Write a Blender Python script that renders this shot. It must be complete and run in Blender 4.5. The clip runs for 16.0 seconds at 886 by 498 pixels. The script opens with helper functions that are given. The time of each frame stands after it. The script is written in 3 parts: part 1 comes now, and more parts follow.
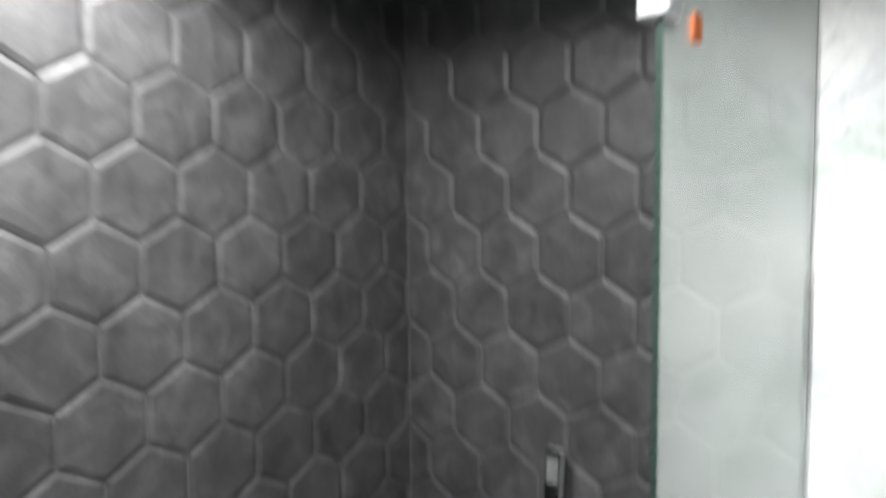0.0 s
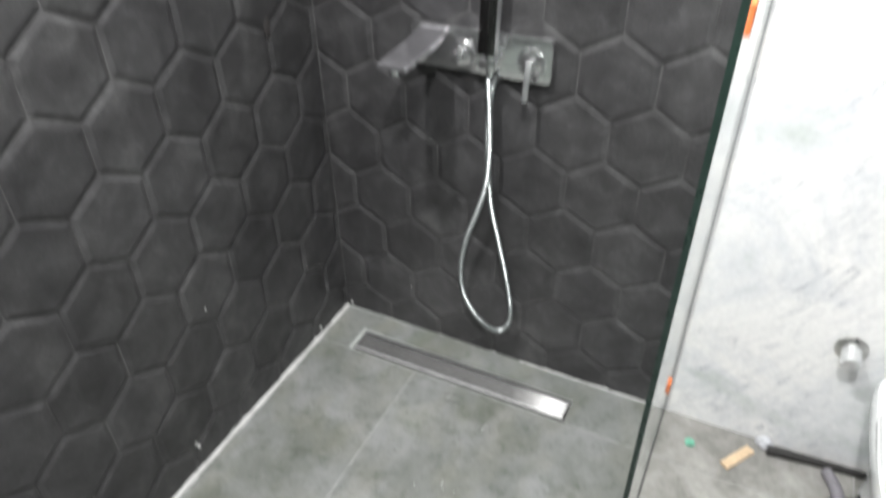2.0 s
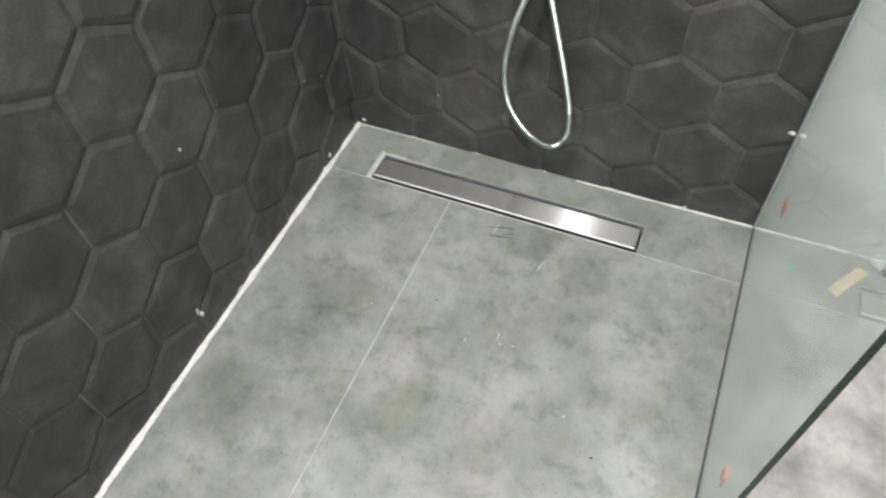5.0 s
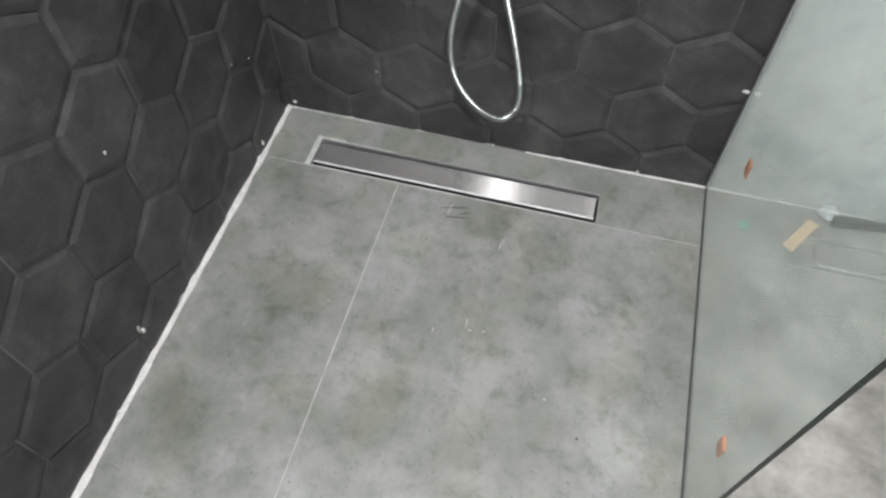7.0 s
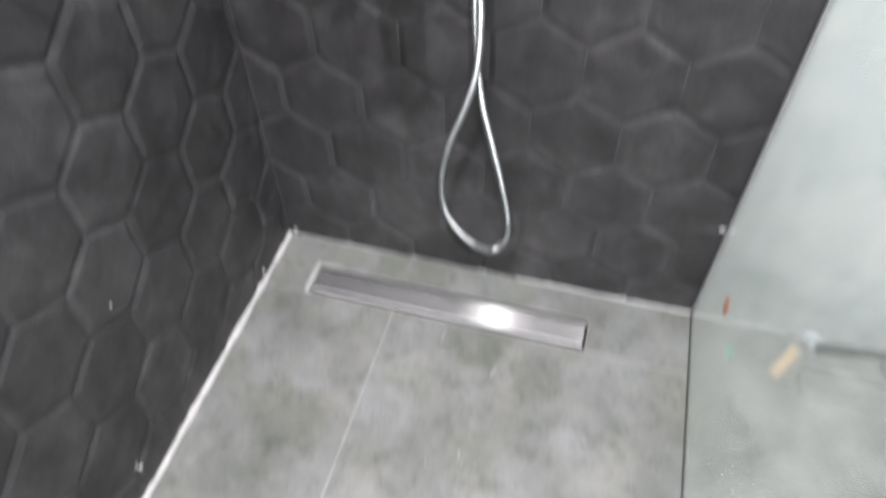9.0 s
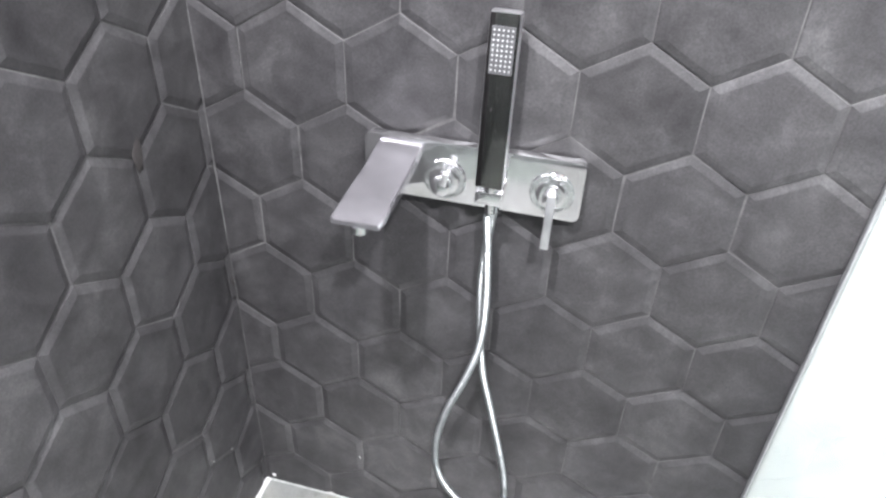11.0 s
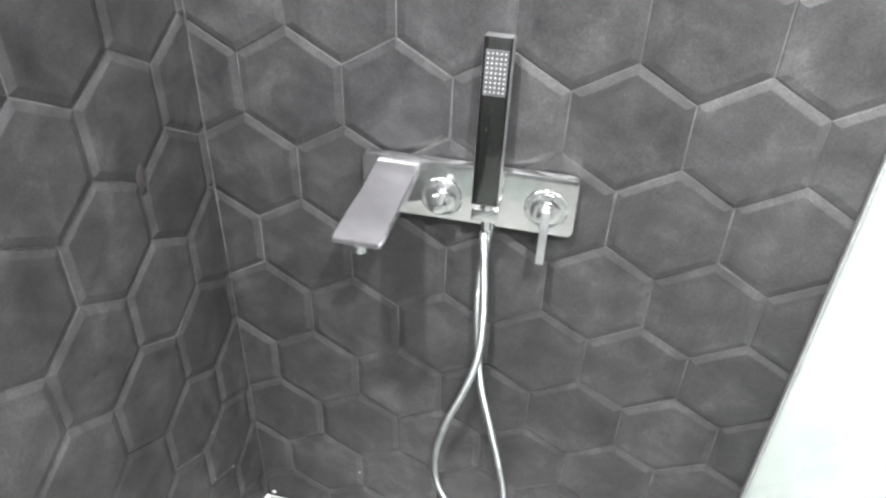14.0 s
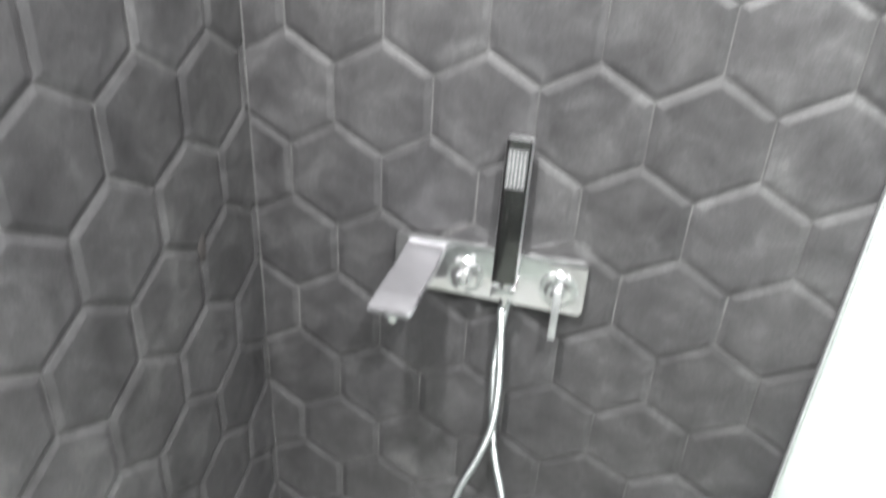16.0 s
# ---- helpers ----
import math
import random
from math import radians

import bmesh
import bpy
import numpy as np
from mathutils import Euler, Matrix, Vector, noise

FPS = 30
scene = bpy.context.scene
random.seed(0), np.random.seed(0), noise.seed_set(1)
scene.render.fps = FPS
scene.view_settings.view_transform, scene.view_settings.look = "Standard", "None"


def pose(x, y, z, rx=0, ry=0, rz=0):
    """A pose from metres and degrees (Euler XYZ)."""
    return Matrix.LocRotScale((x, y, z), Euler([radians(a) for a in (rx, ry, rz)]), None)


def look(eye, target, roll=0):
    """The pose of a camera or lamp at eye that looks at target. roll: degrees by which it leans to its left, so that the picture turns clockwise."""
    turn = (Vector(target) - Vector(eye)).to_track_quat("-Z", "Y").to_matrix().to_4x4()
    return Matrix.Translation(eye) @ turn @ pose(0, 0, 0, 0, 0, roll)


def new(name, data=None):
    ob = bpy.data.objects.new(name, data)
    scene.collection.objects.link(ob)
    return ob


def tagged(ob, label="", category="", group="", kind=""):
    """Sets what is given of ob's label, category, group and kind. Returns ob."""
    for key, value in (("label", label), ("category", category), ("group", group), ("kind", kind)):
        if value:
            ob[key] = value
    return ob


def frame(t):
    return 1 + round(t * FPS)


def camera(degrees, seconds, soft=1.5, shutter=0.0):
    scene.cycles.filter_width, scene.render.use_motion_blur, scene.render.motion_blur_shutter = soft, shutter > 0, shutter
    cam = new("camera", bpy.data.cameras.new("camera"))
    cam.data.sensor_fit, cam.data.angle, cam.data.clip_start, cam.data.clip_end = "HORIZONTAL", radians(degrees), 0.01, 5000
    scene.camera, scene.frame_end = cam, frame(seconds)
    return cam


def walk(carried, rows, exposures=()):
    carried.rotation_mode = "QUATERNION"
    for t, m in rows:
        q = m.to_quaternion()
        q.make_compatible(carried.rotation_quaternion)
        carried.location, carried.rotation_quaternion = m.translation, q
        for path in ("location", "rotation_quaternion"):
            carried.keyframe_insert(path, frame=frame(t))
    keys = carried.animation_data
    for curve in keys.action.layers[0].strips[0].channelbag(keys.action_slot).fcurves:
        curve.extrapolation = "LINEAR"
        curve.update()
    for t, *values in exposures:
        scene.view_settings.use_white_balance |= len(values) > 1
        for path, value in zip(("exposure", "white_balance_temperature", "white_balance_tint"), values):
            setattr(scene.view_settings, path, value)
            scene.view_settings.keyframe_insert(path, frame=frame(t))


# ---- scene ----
cam = camera(64.49, 16.0, soft=2.4, shutter=1.0)
PATH = [
    (0, (1.3450, -1.5426, 1.8568), (0.7279, -0.7592, 1.7824), -0.52),
    (0.3, (1.2269, -1.5127, 1.9087), (0.6869, -0.6989, 1.6943), -2.28),
    (0.5, (1.1826, -1.4927, 1.9500), (0.6831, -0.6752, 1.6633), -3.37),
    (1, (1.1239, -1.4947, 1.7358), (0.6682, -0.6967, 1.3416), -3.25),
    (1.5, (1.0998, -1.4687, 1.6530), (0.6996, -0.7048, 1.1467), -2.60),
    (2, (1.0893, -1.4742, 1.5647), (0.7334, -0.7540, 0.9692), -0.74),
    (2.5, (1.0858, -1.4801, 1.5017), (0.7553, -0.7695, 0.8805), -0.29),
    (3, (1.0785, -1.4901, 1.4588), (0.7603, -0.7909, 0.8186), -0.16),
    (3.5, (1.0509, -1.4659, 1.4529), (0.7146, -0.8085, 0.7786), -1.77),
    (4, (0.9786, -1.4155, 1.3814), (0.6264, -0.7768, 0.6973), -3.74),
    (4.5, (0.9144, -1.2659, 1.3109), (0.5901, -0.7076, 0.5472), -5.75),
    (5, (0.8520, -1.2125, 1.3300), (0.2982, -0.1430, -0.2650), -5.30),
    (7.5, (0.7247, -1.1718, 1.2842), (0.5814, -0.6303, 0.4558), -0.09),
    (8, (0.7214, -1.1739, 1.3014), (0.5779, -0.6327, 0.4729), -0.03),
    (8.5, (0.7380, -1.1530, 1.3180), (0.4218, -0.0730, -0.3340), -1.35),
    (9, (0.7461, -1.1051, 1.4069), (0.5664, -0.4826, 0.6451), -1.27),
    (9.5, (0.7231, -1.0725, 1.4525), (0.5165, -0.3681, 0.7735), -0.46),
    (10, (0.6665, -1.0065, 1.4707), (0.4816, -0.2318, 0.8660), 2.63),
    (10.2, (0.6596, -0.9907, 1.4812), (0.4732, -0.1961, 0.9034), 2.90),
    (12.3, (0.6563, -0.9681, 1.5189), (0.4742, -0.1824, 0.9278), 0.84),
    (12.5, (0.6348, -0.9795, 1.5095), (0.4678, -0.1936, 0.9142), 1.41),
    (13, (0.6398, -0.9748, 1.4994), (0.4717, -0.1966, 0.8944), 1.73),
    (13.5, (0.6432, -0.9798, 1.5041), (0.4717, -0.1912, 0.9135), 1.91),
    (14, (0.6522, -0.9956, 1.5281), (0.4726, -0.1887, 0.9654), 2.06),
    (14.5, (0.6598, -1.0385, 1.5288), (0.4777, -0.2289, 0.9708), 2.63),
    (15, (0.6673, -1.0700, 1.5245), (0.4683, -0.2694, 0.9593), 3.79),
    (15.5, (0.6653, -1.0985, 1.5376), (0.4438, -0.2841, 1.0013), 3.22),
    (16, (0.6684, -1.1091, 1.5914), (0.4465, -0.2536, 1.1235), 3.33),
]
walk(cam, [(t, look(eye, target, roll)) for t, eye, target, roll in PATH],
     exposures=[(0.0, -0.25, 6500, 10), (0.5, 0.2, 6500, 10), (1.0, 0.12, 6500, 10), (1.5, 0.1, 6500, 10), (3.0, -0.12, 6500, 12), (4.0, 0.02, 6600, 11), (4.5, 0.25, 6650, 10), (5.0, 0.15, 6650, 10), (7.5, -0.15, 6490, 12), (8.7, 0.0, 6450, 13), (9.0, 0.24, 6430, 17), (9.5, 0.6, 6350, 16), (10.0, 1.0, 6300, 17), (12.5, 0.97, 6350, 15), (13.5, 0.97, 6450, 11), (15.0, 0.95, 6500, 11), (16.0, 1.1, 6500, 10)])

# ---- light ----
world = bpy.data.worlds.new("world")
scene.world = world
world.use_nodes = True
world.node_tree.nodes["Background"].inputs["Color"].default_value = (0.75, 0.85, 1.0, 1)
world.node_tree.nodes["Background"].inputs["Strength"].default_value = 0.3

CEILING = 2.50
# All out of view; the first is an added fill for the plaster.
LAMPS = ((1.95, -0.95, 0.30, 8, 175), (1.06, -1.38, 0.09, 45, 178), (0.36, -0.92, 0.07, 32, 158))   # x, y, width, watts, beam in degrees


def area_lamp(name, x, y, z, size, watts, beam, colour):
    data = bpy.data.lights.new(name, "AREA")
    data.shape, data.size, data.energy, data.color, data.spread = "DISK", size, watts, colour, radians(beam)
    ob = new(name, data)
    ob.matrix_world = look((x, y, z), (x, y, 0))
    return ob


for lx, ly, wide, watts, beam in LAMPS:
    area_lamp("downlight_glow", lx, ly, CEILING - 0.03, wide, watts, beam, (0.99, 0.985, 0.98))

# ---- materials ----


def material(name):
    m = bpy.data.materials.new(name)
    m.use_nodes = True
    t = m.node_tree
    return m, t, t.nodes["Principled BSDF"]


def node(t, kind, **values):
    n = t.nodes.new(kind)
    for k, v in values.items():
        n.inputs[k.replace("_", " ")].default_value = v
    return n


def ramp(t, source, stops):
    r = t.nodes.new("ShaderNodeValToRGB")
    el = r.color_ramp.elements
    while len(el) < len(stops):
        el.new(0.5)
    for e, (p, c) in zip(el, stops):
        e.position, e.color = p, (*c, 1) if len(c) == 3 else c
    t.links.new(source, r.inputs["Fac"])
    return r


def mixed(t, fac, a, b, mode="MIX"):
    n = t.nodes.new("ShaderNodeMix")
    n.data_type, n.blend_type = "RGBA", mode
    for socket, v in ((n.inputs[0], fac), (n.inputs[6], a), (n.inputs[7], b)):
        if isinstance(v, (int, float)):
            socket.default_value = v
        elif isinstance(v, tuple):
            socket.default_value = (*v, 1)
        else:
            t.links.new(v, socket)
    return n.outputs[2]


def noise_of(t, scale, detail=4.0, rough=0.55, vector=None, distortion=0.0):
    n = node(t, "ShaderNodeTexNoise", Scale=scale, Detail=detail, Roughness=rough, Distortion=distortion)
    if vector is not None:
        t.links.new(vector, n.inputs["Vector"])
    return n.outputs["Fac"]


def bumped(t, b, height, strength, distance):
    n = node(t, "ShaderNodeBump", Strength=strength, Distance=distance)
    t.links.new(height, n.inputs["Height"])
    t.links.new(n.outputs["Normal"], b.inputs["Normal"])


def world_place(t, scale=(1, 1, 1)):
    g = t.nodes.new("ShaderNodeNewGeometry")
    m = node(t, "ShaderNodeMapping")
    m.inputs["Scale"].default_value = scale
    t.links.new(g.outputs["Position"], m.inputs["Vector"])
    return m.outputs["Vector"]


def mottled(name, dark, light, scale, rough=(0.45, 0.65), fine=60.0, bump=0.15, vary=0.0, distance=0.002):
    m, t, b = material(name)
    v = world_place(t)
    a = noise_of(t, scale, 6.0, 0.62, v, 0.4)
    c = ramp(t, a, [(0.32, dark), (0.68, light)]).outputs["Color"]
    f = noise_of(t, fine, 4.0, 0.6, v)
    shade = ramp(t, f, [(0.25, (0.78, 0.78, 0.78)), (0.75, (1.12, 1.12, 1.12))]).outputs["Color"]
    c = mixed(t, 1.0, c, shade, "MULTIPLY")
    if vary:
        o = t.nodes.new("ShaderNodeObjectInfo")
        k = ramp(t, o.outputs["Random"], [(0.0, (1 - vary,) * 3), (1.0, (1 + vary,) * 3)]).outputs["Color"]
        c = mixed(t, 1.0, c, k, "MULTIPLY")
    t.links.new(c, b.inputs["Base Color"])
    r = ramp(t, noise_of(t, scale * 2.3, 4.0, 0.6, v), [(0.3, (rough[0],) * 3), (0.7, (rough[1],) * 3)])
    t.links.new(r.outputs["Color"], b.inputs["Roughness"])
    bumped(t, b, f, bump, distance)
    return m


def chrome_look(name, rough, colour=(0.82, 0.83, 0.84), metal=1.0, specks=0.66, spread=0.16):
    """Chrome with wiped patches and dried limescale specks."""
    m, t, b = material(name)
    v = world_place(t)
    n = noise_of(t, 45.0, 5.0, 0.65, v)
    c = ramp(t, n, [(0.3, tuple(0.86 * x for x in colour)), (0.6, colour)])
    t.links.new(c.outputs["Color"], b.inputs["Base Color"])
    dots = noise_of(t, 210.0, 2.0, 0.5, v)
    k = ramp(t, dots, [(specks, (metal,) * 3), (specks + 0.04, (0.25,) * 3)])
    t.links.new(k.outputs["Color"], b.inputs["Metallic"])
    r = ramp(t, n, [(0.35, (rough,) * 3), (0.75, (rough + spread,) * 3)])
    t.links.new(r.outputs["Color"], b.inputs["Roughness"])
    return m


def plain(name, colour, rough=0.5, scale=40.0, spread=0.12, metal=0.0):
    m = mottled(name, tuple(c * (1 - spread) for c in colour), tuple(c * (1 + spread) for c in colour), scale, (rough, min(1, rough + 0.1)), 150.0, 0.08)
    m.node_tree.nodes["Principled BSDF"].inputs["Metallic"].default_value = metal
    return m


def cement_material(name, gain):
    m, t, b = material(name)
    v = world_place(t)
    cloud = ramp(t, noise_of(t, 13.0, 6.0, 0.65, v, 0.5), [(0.30, (0.0265, 0.0257, 0.0268)), (0.52, (0.0450, 0.0442, 0.0454)), (0.74, (0.0750, 0.0745, 0.0755))]).outputs["Color"]
    wipe = ramp(t, noise_of(t, 5.0, 3.0, 0.5, world_place(t, (1.0, 1.0, 0.35)), 0.6), [(0.35, (0.84, 0.84, 0.85)), (0.65, (1.14, 1.14, 1.13))]).outputs["Color"]
    grain = noise_of(t, 330.0, 3.0, 0.7, v)
    speck = ramp(t, grain, [(0.28, (0.62, 0.62, 0.64)), (0.72, (1.36, 1.36, 1.35))]).outputs["Color"]
    o = t.nodes.new("ShaderNodeObjectInfo")
    own = ramp(t, o.outputs["Random"], [(0.0, (0.84, 0.84, 0.84)), (1.0, (1.18, 1.18, 1.18))]).outputs["Color"]
    c = mixed(t, 1.0, mixed(t, 1.0, mixed(t, 1.0, cloud, wipe, "MULTIPLY"), speck, "MULTIPLY"), own, "MULTIPLY")
    c = mixed(t, 1.0, c, (gain,) * 3, "MULTIPLY")
    t.links.new(c, b.inputs["Base Color"])
    r = ramp(t, noise_of(t, 24.0, 4.0, 0.6, v), [(0.3, (0.40,) * 3), (0.7, (0.60,) * 3)])
    t.links.new(r.outputs["Color"], b.inputs["Roughness"])
    bumped(t, b, grain, 0.12, 0.001)
    return m


HEX = cement_material("charcoal_cement_tile", 1.0)
HEX_EDGE = cement_material("lit_tile_edge", 1.10)   # paler copy of the tile: light on the chamfers put into colour
GROUT = mottled("grey_grout", (0.055, 0.054, 0.055), (0.15, 0.15, 0.148), 11.0, (0.8, 0.95), 160.0, 0.2)


# damp and limescale marks on the shower floor: x, y, reach, depth
STAINS = ((0.59, -0.25, 0.075, 1.0), (0.71, -0.29, 0.075, 0.9), (0.56, -0.51, 0.13, 0.7), (0.22, -0.52, 0.12, 0.9), (0.12, -0.66, 0.12, 0.9),
          (0.13, -0.82, 0.15, 1.0), (0.47, -0.74, 0.10, 0.6), (0.98, -0.32, 0.14, 0.7), (1.00, -0.55, 0.14, 0.6), (0.10, -0.22, 0.07, 0.8))
RESIDUE = ((0.93, -0.69, 0.085, 0.9), (0.40, -0.95, 0.09, 0.5), (0.42, -0.33, 0.08, 0.5))


def marks(t, places):
    """How strongly each point lies in one of the ragged round marks."""
    v = world_place(t)
    rag = node(t, "ShaderNodeTexNoise", Scale=11.0, Detail=7.0, Roughness=0.7)
    t.links.new(v, rag.inputs["Vector"])
    shift = t.nodes.new("ShaderNodeVectorMath")
    shift.operation = "MULTIPLY_ADD"
    t.links.new(rag.outputs["Color"], shift.inputs[0])
    shift.inputs[1].default_value, shift.inputs[2].default_value = (0.26, 0.26, 0.0), (-0.13, -0.13, 0.0)
    moved = t.nodes.new("ShaderNodeVectorMath")
    t.links.new(v, moved.inputs[0])
    t.links.new(shift.outputs["Vector"], moved.inputs[1])
    total = None
    for x, y, reach, depth in places:
        far = t.nodes.new("ShaderNodeVectorMath")
        far.operation = "DISTANCE"
        t.links.new(moved.outputs["Vector"], far.inputs[0])
        far.inputs[1].default_value = (x, y, 0.0)
        fade = t.nodes.new("ShaderNodeMapRange")
        fade.interpolation_type = "SMOOTHSTEP"
        t.links.new(far.outputs["Value"], fade.inputs["Value"])
        for socket, value in (("From Min", 0.3 * reach), ("From Max", reach), ("To Min", depth), ("To Max", 0.0)):
            fade.inputs[socket].default_value = value
        if total is None:
            total = fade.outputs["Result"]
            continue
        most = t.nodes.new("ShaderNodeMath")
        most.operation = "MAXIMUM"
        t.links.new(total, most.inputs[0])
        t.links.new(fade.outputs["Result"], most.inputs[1])
        total = most.outputs["Value"]
    return total


def stone_material():
    """Concrete-look porcelain: soft clouds, sharper blotches, greenish stains, pits and pale scuffs."""
    m, t, b = material("grey_concrete_look_tile")
    v = world_place(t)
    cloud = ramp(t, noise_of(t, 6.0, 4.0, 0.55, v, 0.1), [(0.36, (0.160, 0.168, 0.156)), (0.50, (0.196, 0.202, 0.193)), (0.64, (0.226, 0.231, 0.225))]).outputs["Color"]
    blot = ramp(t, noise_of(t, 17.0, 10.0, 0.72, v, 0.25), [(0.34, (0.66, 0.69, 0.64)), (0.47, (0.96, 0.96, 0.96)), (0.66, (1.11, 1.11, 1.11))]).outputs["Color"]
    grit = ramp(t, noise_of(t, 75.0, 8.0, 0.78, v, 0.3), [(0.32, (0.74, 0.76, 0.72)), (0.42, (0.98, 0.98, 0.98)), (0.68, (1.07, 1.07, 1.06))]).outputs["Color"]
    stain = ramp(t, noise_of(t, 4.2, 3.0, 0.5, world_place(t, (1.2, 0.8, 1.0)), 0.6), [(0.60, (1, 1, 1)), (0.72, (0.86, 0.89, 0.82))]).outputs["Color"]
    warm = ramp(t, noise_of(t, 6.5, 3.0, 0.5, world_place(t, (1.3, 0.8, 1.0)), 0.3), [(0.45, (1.0, 1.0, 1.02)), (0.70, (1.03, 1.01, 0.96))]).outputs["Color"]
    pits = ramp(t, noise_of(t, 150.0, 2.0, 0.5, v), [(0.24, (0.42, 0.43, 0.41)), (0.31, (1, 1, 1)), (0.76, (1, 1, 1)), (0.83, (1.45, 1.45, 1.45))]).outputs["Color"]
    chips = ramp(t, noise_of(t, 52.0, 3.0, 0.6, world_place(t, (1.0, 2.2, 1.0))), [(0.25, (0.45, 0.47, 0.43)), (0.31, (1, 1, 1))]).outputs["Color"]
    o = t.nodes.new("ShaderNodeObjectInfo")
    own = ramp(t, o.outputs["Random"], [(0.0, (0.92, 0.94, 0.92)), (1.0, (1.06, 1.06, 1.06))]).outputs["Color"]
    c = cloud
    for layer in (blot, grit, stain, warm, pits, chips, own):
        c = mixed(t, 1.0, c, layer, "MULTIPLY")
    c = mixed(t, marks(t, STAINS), c, (0.71, 0.73, 0.68), "MULTIPLY")
    c = mixed(t, marks(t, RESIDUE), c, (1.22, 1.23, 1.22), "MULTIPLY")
    t.links.new(c, b.inputs["Base Color"])
    r = ramp(t, noise_of(t, 18.0, 4.0, 0.6, v), [(0.3, (0.36,) * 3), (0.7, (0.56,) * 3)])
    t.links.new(r.outputs["Color"], b.inputs["Roughness"])
    return m


FLOOR = stone_material()
DUSTY = mottled("dusty_floor_tile", (0.155, 0.152, 0.14), (0.35, 0.342, 0.322), 7.5, (0.6, 0.85), 42.0, 0.1, 0.04)
BED = mottled("tile_bed", (0.30, 0.31, 0.295), (0.48, 0.485, 0.47), 20.0, (0.85, 0.95), 150.0, 0.2)
# Unseen ceiling and right wall: greyed to cut light bounced into the shower.
CEILING_PAINT = mottled("dimmed_grey_ceiling", (0.20, 0.20, 0.20), (0.30, 0.30, 0.29), 2.0, (0.8, 0.9), 90.0, 0.04)
# Unseen walls, kept near black for dark chrome reflections and less bounce.
DARK_PAINT = mottled("dark_wall_paint", (0.018, 0.018, 0.019), (0.032, 0.032, 0.033), 4.0, (0.5, 0.7), 90.0, 0.05)
GREY_PAINT = mottled("dimmed_grey_wall", (0.16, 0.165, 0.165), (0.22, 0.225, 0.225), 4.0, (0.5, 0.7), 90.0, 0.05)
CHROME = chrome_look("polished_chrome", 0.04, specks=0.76, spread=0.10)
WORN_CHROME = chrome_look("limescaled_chrome", 0.09, (0.88, 0.88, 0.89), 0.97, 0.80, 0.10)
SATIN = chrome_look("satin_chrome", 0.33, (0.86, 0.87, 0.88), 0.95, 0.82, 0.08)
SPOUT_CHROME = chrome_look("wiped_chrome", 0.17, (0.88, 0.87, 0.91), 0.96, 0.95, 0.10)
HOSE_CHROME = chrome_look("ribbed_hose_chrome", 0.34, (0.50, 0.53, 0.53), 0.97, 0.85, 0.08)
# Whiter and less metallic than the cover: the lit lip put into colour.
SEALED_STEEL = chrome_look("lit_edge_steel", 0.60, (0.92, 0.92, 0.92), 0.75, 0.82)
STEEL = chrome_look("brushed_steel", 0.24, (0.62, 0.62, 0.60))


def brushed_material():
    """Steel brushed lengthwise: sharp along x, spread wide across."""
    m, t, b = material("brushed_cover_steel")
    v = world_place(t, (1.0, 60.0, 1.0))
    n = noise_of(t, 14.0, 4.0, 0.6, v)
    c = ramp(t, n, [(0.3, (0.60, 0.60, 0.59)), (0.7, (0.76, 0.76, 0.75))])
    g = node(t, "ShaderNodeBsdfAnisotropic", Roughness=0.21, Anisotropy=0.78)
    t.links.new(c.outputs["Color"], g.inputs["Color"])
    way = node(t, "ShaderNodeCombineXYZ", X=1.0, Y=0.0, Z=0.0)
    t.links.new(way.outputs["Vector"], g.inputs["Tangent"])
    dull = node(t, "ShaderNodeBsdfAnisotropic", Color=(0.75, 0.75, 0.74, 1), Roughness=0.65)
    both = node(t, "ShaderNodeMixShader", Fac=0.22)
    t.links.new(g.outputs["BSDF"], both.inputs[1])
    t.links.new(dull.outputs["BSDF"], both.inputs[2])
    t.links.new(both.outputs["Shader"], t.nodes["Material Output"].inputs["Surface"])
    return m


# Chrome with the dark room's reflection put into its base colour.
DARK_REFLECTION = chrome_look("dark_reflection_chrome", 0.06, (0.20, 0.19, 0.19), 1.0, 0.69, 0.08)
BRUSHED = brushed_material()
SEALANT = plain("white_sealant", (0.60, 0.60, 0.59), 0.5)
CORK = plain("orange_foam_pad", (0.75, 0.20, 0.06), 0.8)
CERAMIC = plain("white_ceramic", (0.80, 0.81, 0.81), 0.08, 3.0, 0.02)
WOOD = plain("pale_wood", (0.62, 0.46, 0.30), 0.7, 25.0, 0.2)
MORTAR = plain("pale_grey_mortar", (0.52, 0.53, 0.56), 0.9, 60.0, 0.25)
PALE_MORTAR = plain("pale_edge_mortar", (0.40, 0.42, 0.40), 0.85, 70.0, 0.2)
RUBBER = plain("black_rubber", (0.02, 0.019, 0.018), 0.6)
GREY_PLASTIC = plain("grey_plastic", (0.20, 0.19, 0.21), 0.6)
PALE_PLASTIC = plain("pale_plastic", (0.62, 0.64, 0.65), 0.25)
GREEN_PLASTIC = plain("green_plastic", (0.16, 0.48, 0.34), 0.6)
NOZZLE = plain("white_nozzle", (0.50, 0.51, 0.50), 0.5)
GRID = plain("grey_spray_face", (0.085, 0.087, 0.09), 0.4)


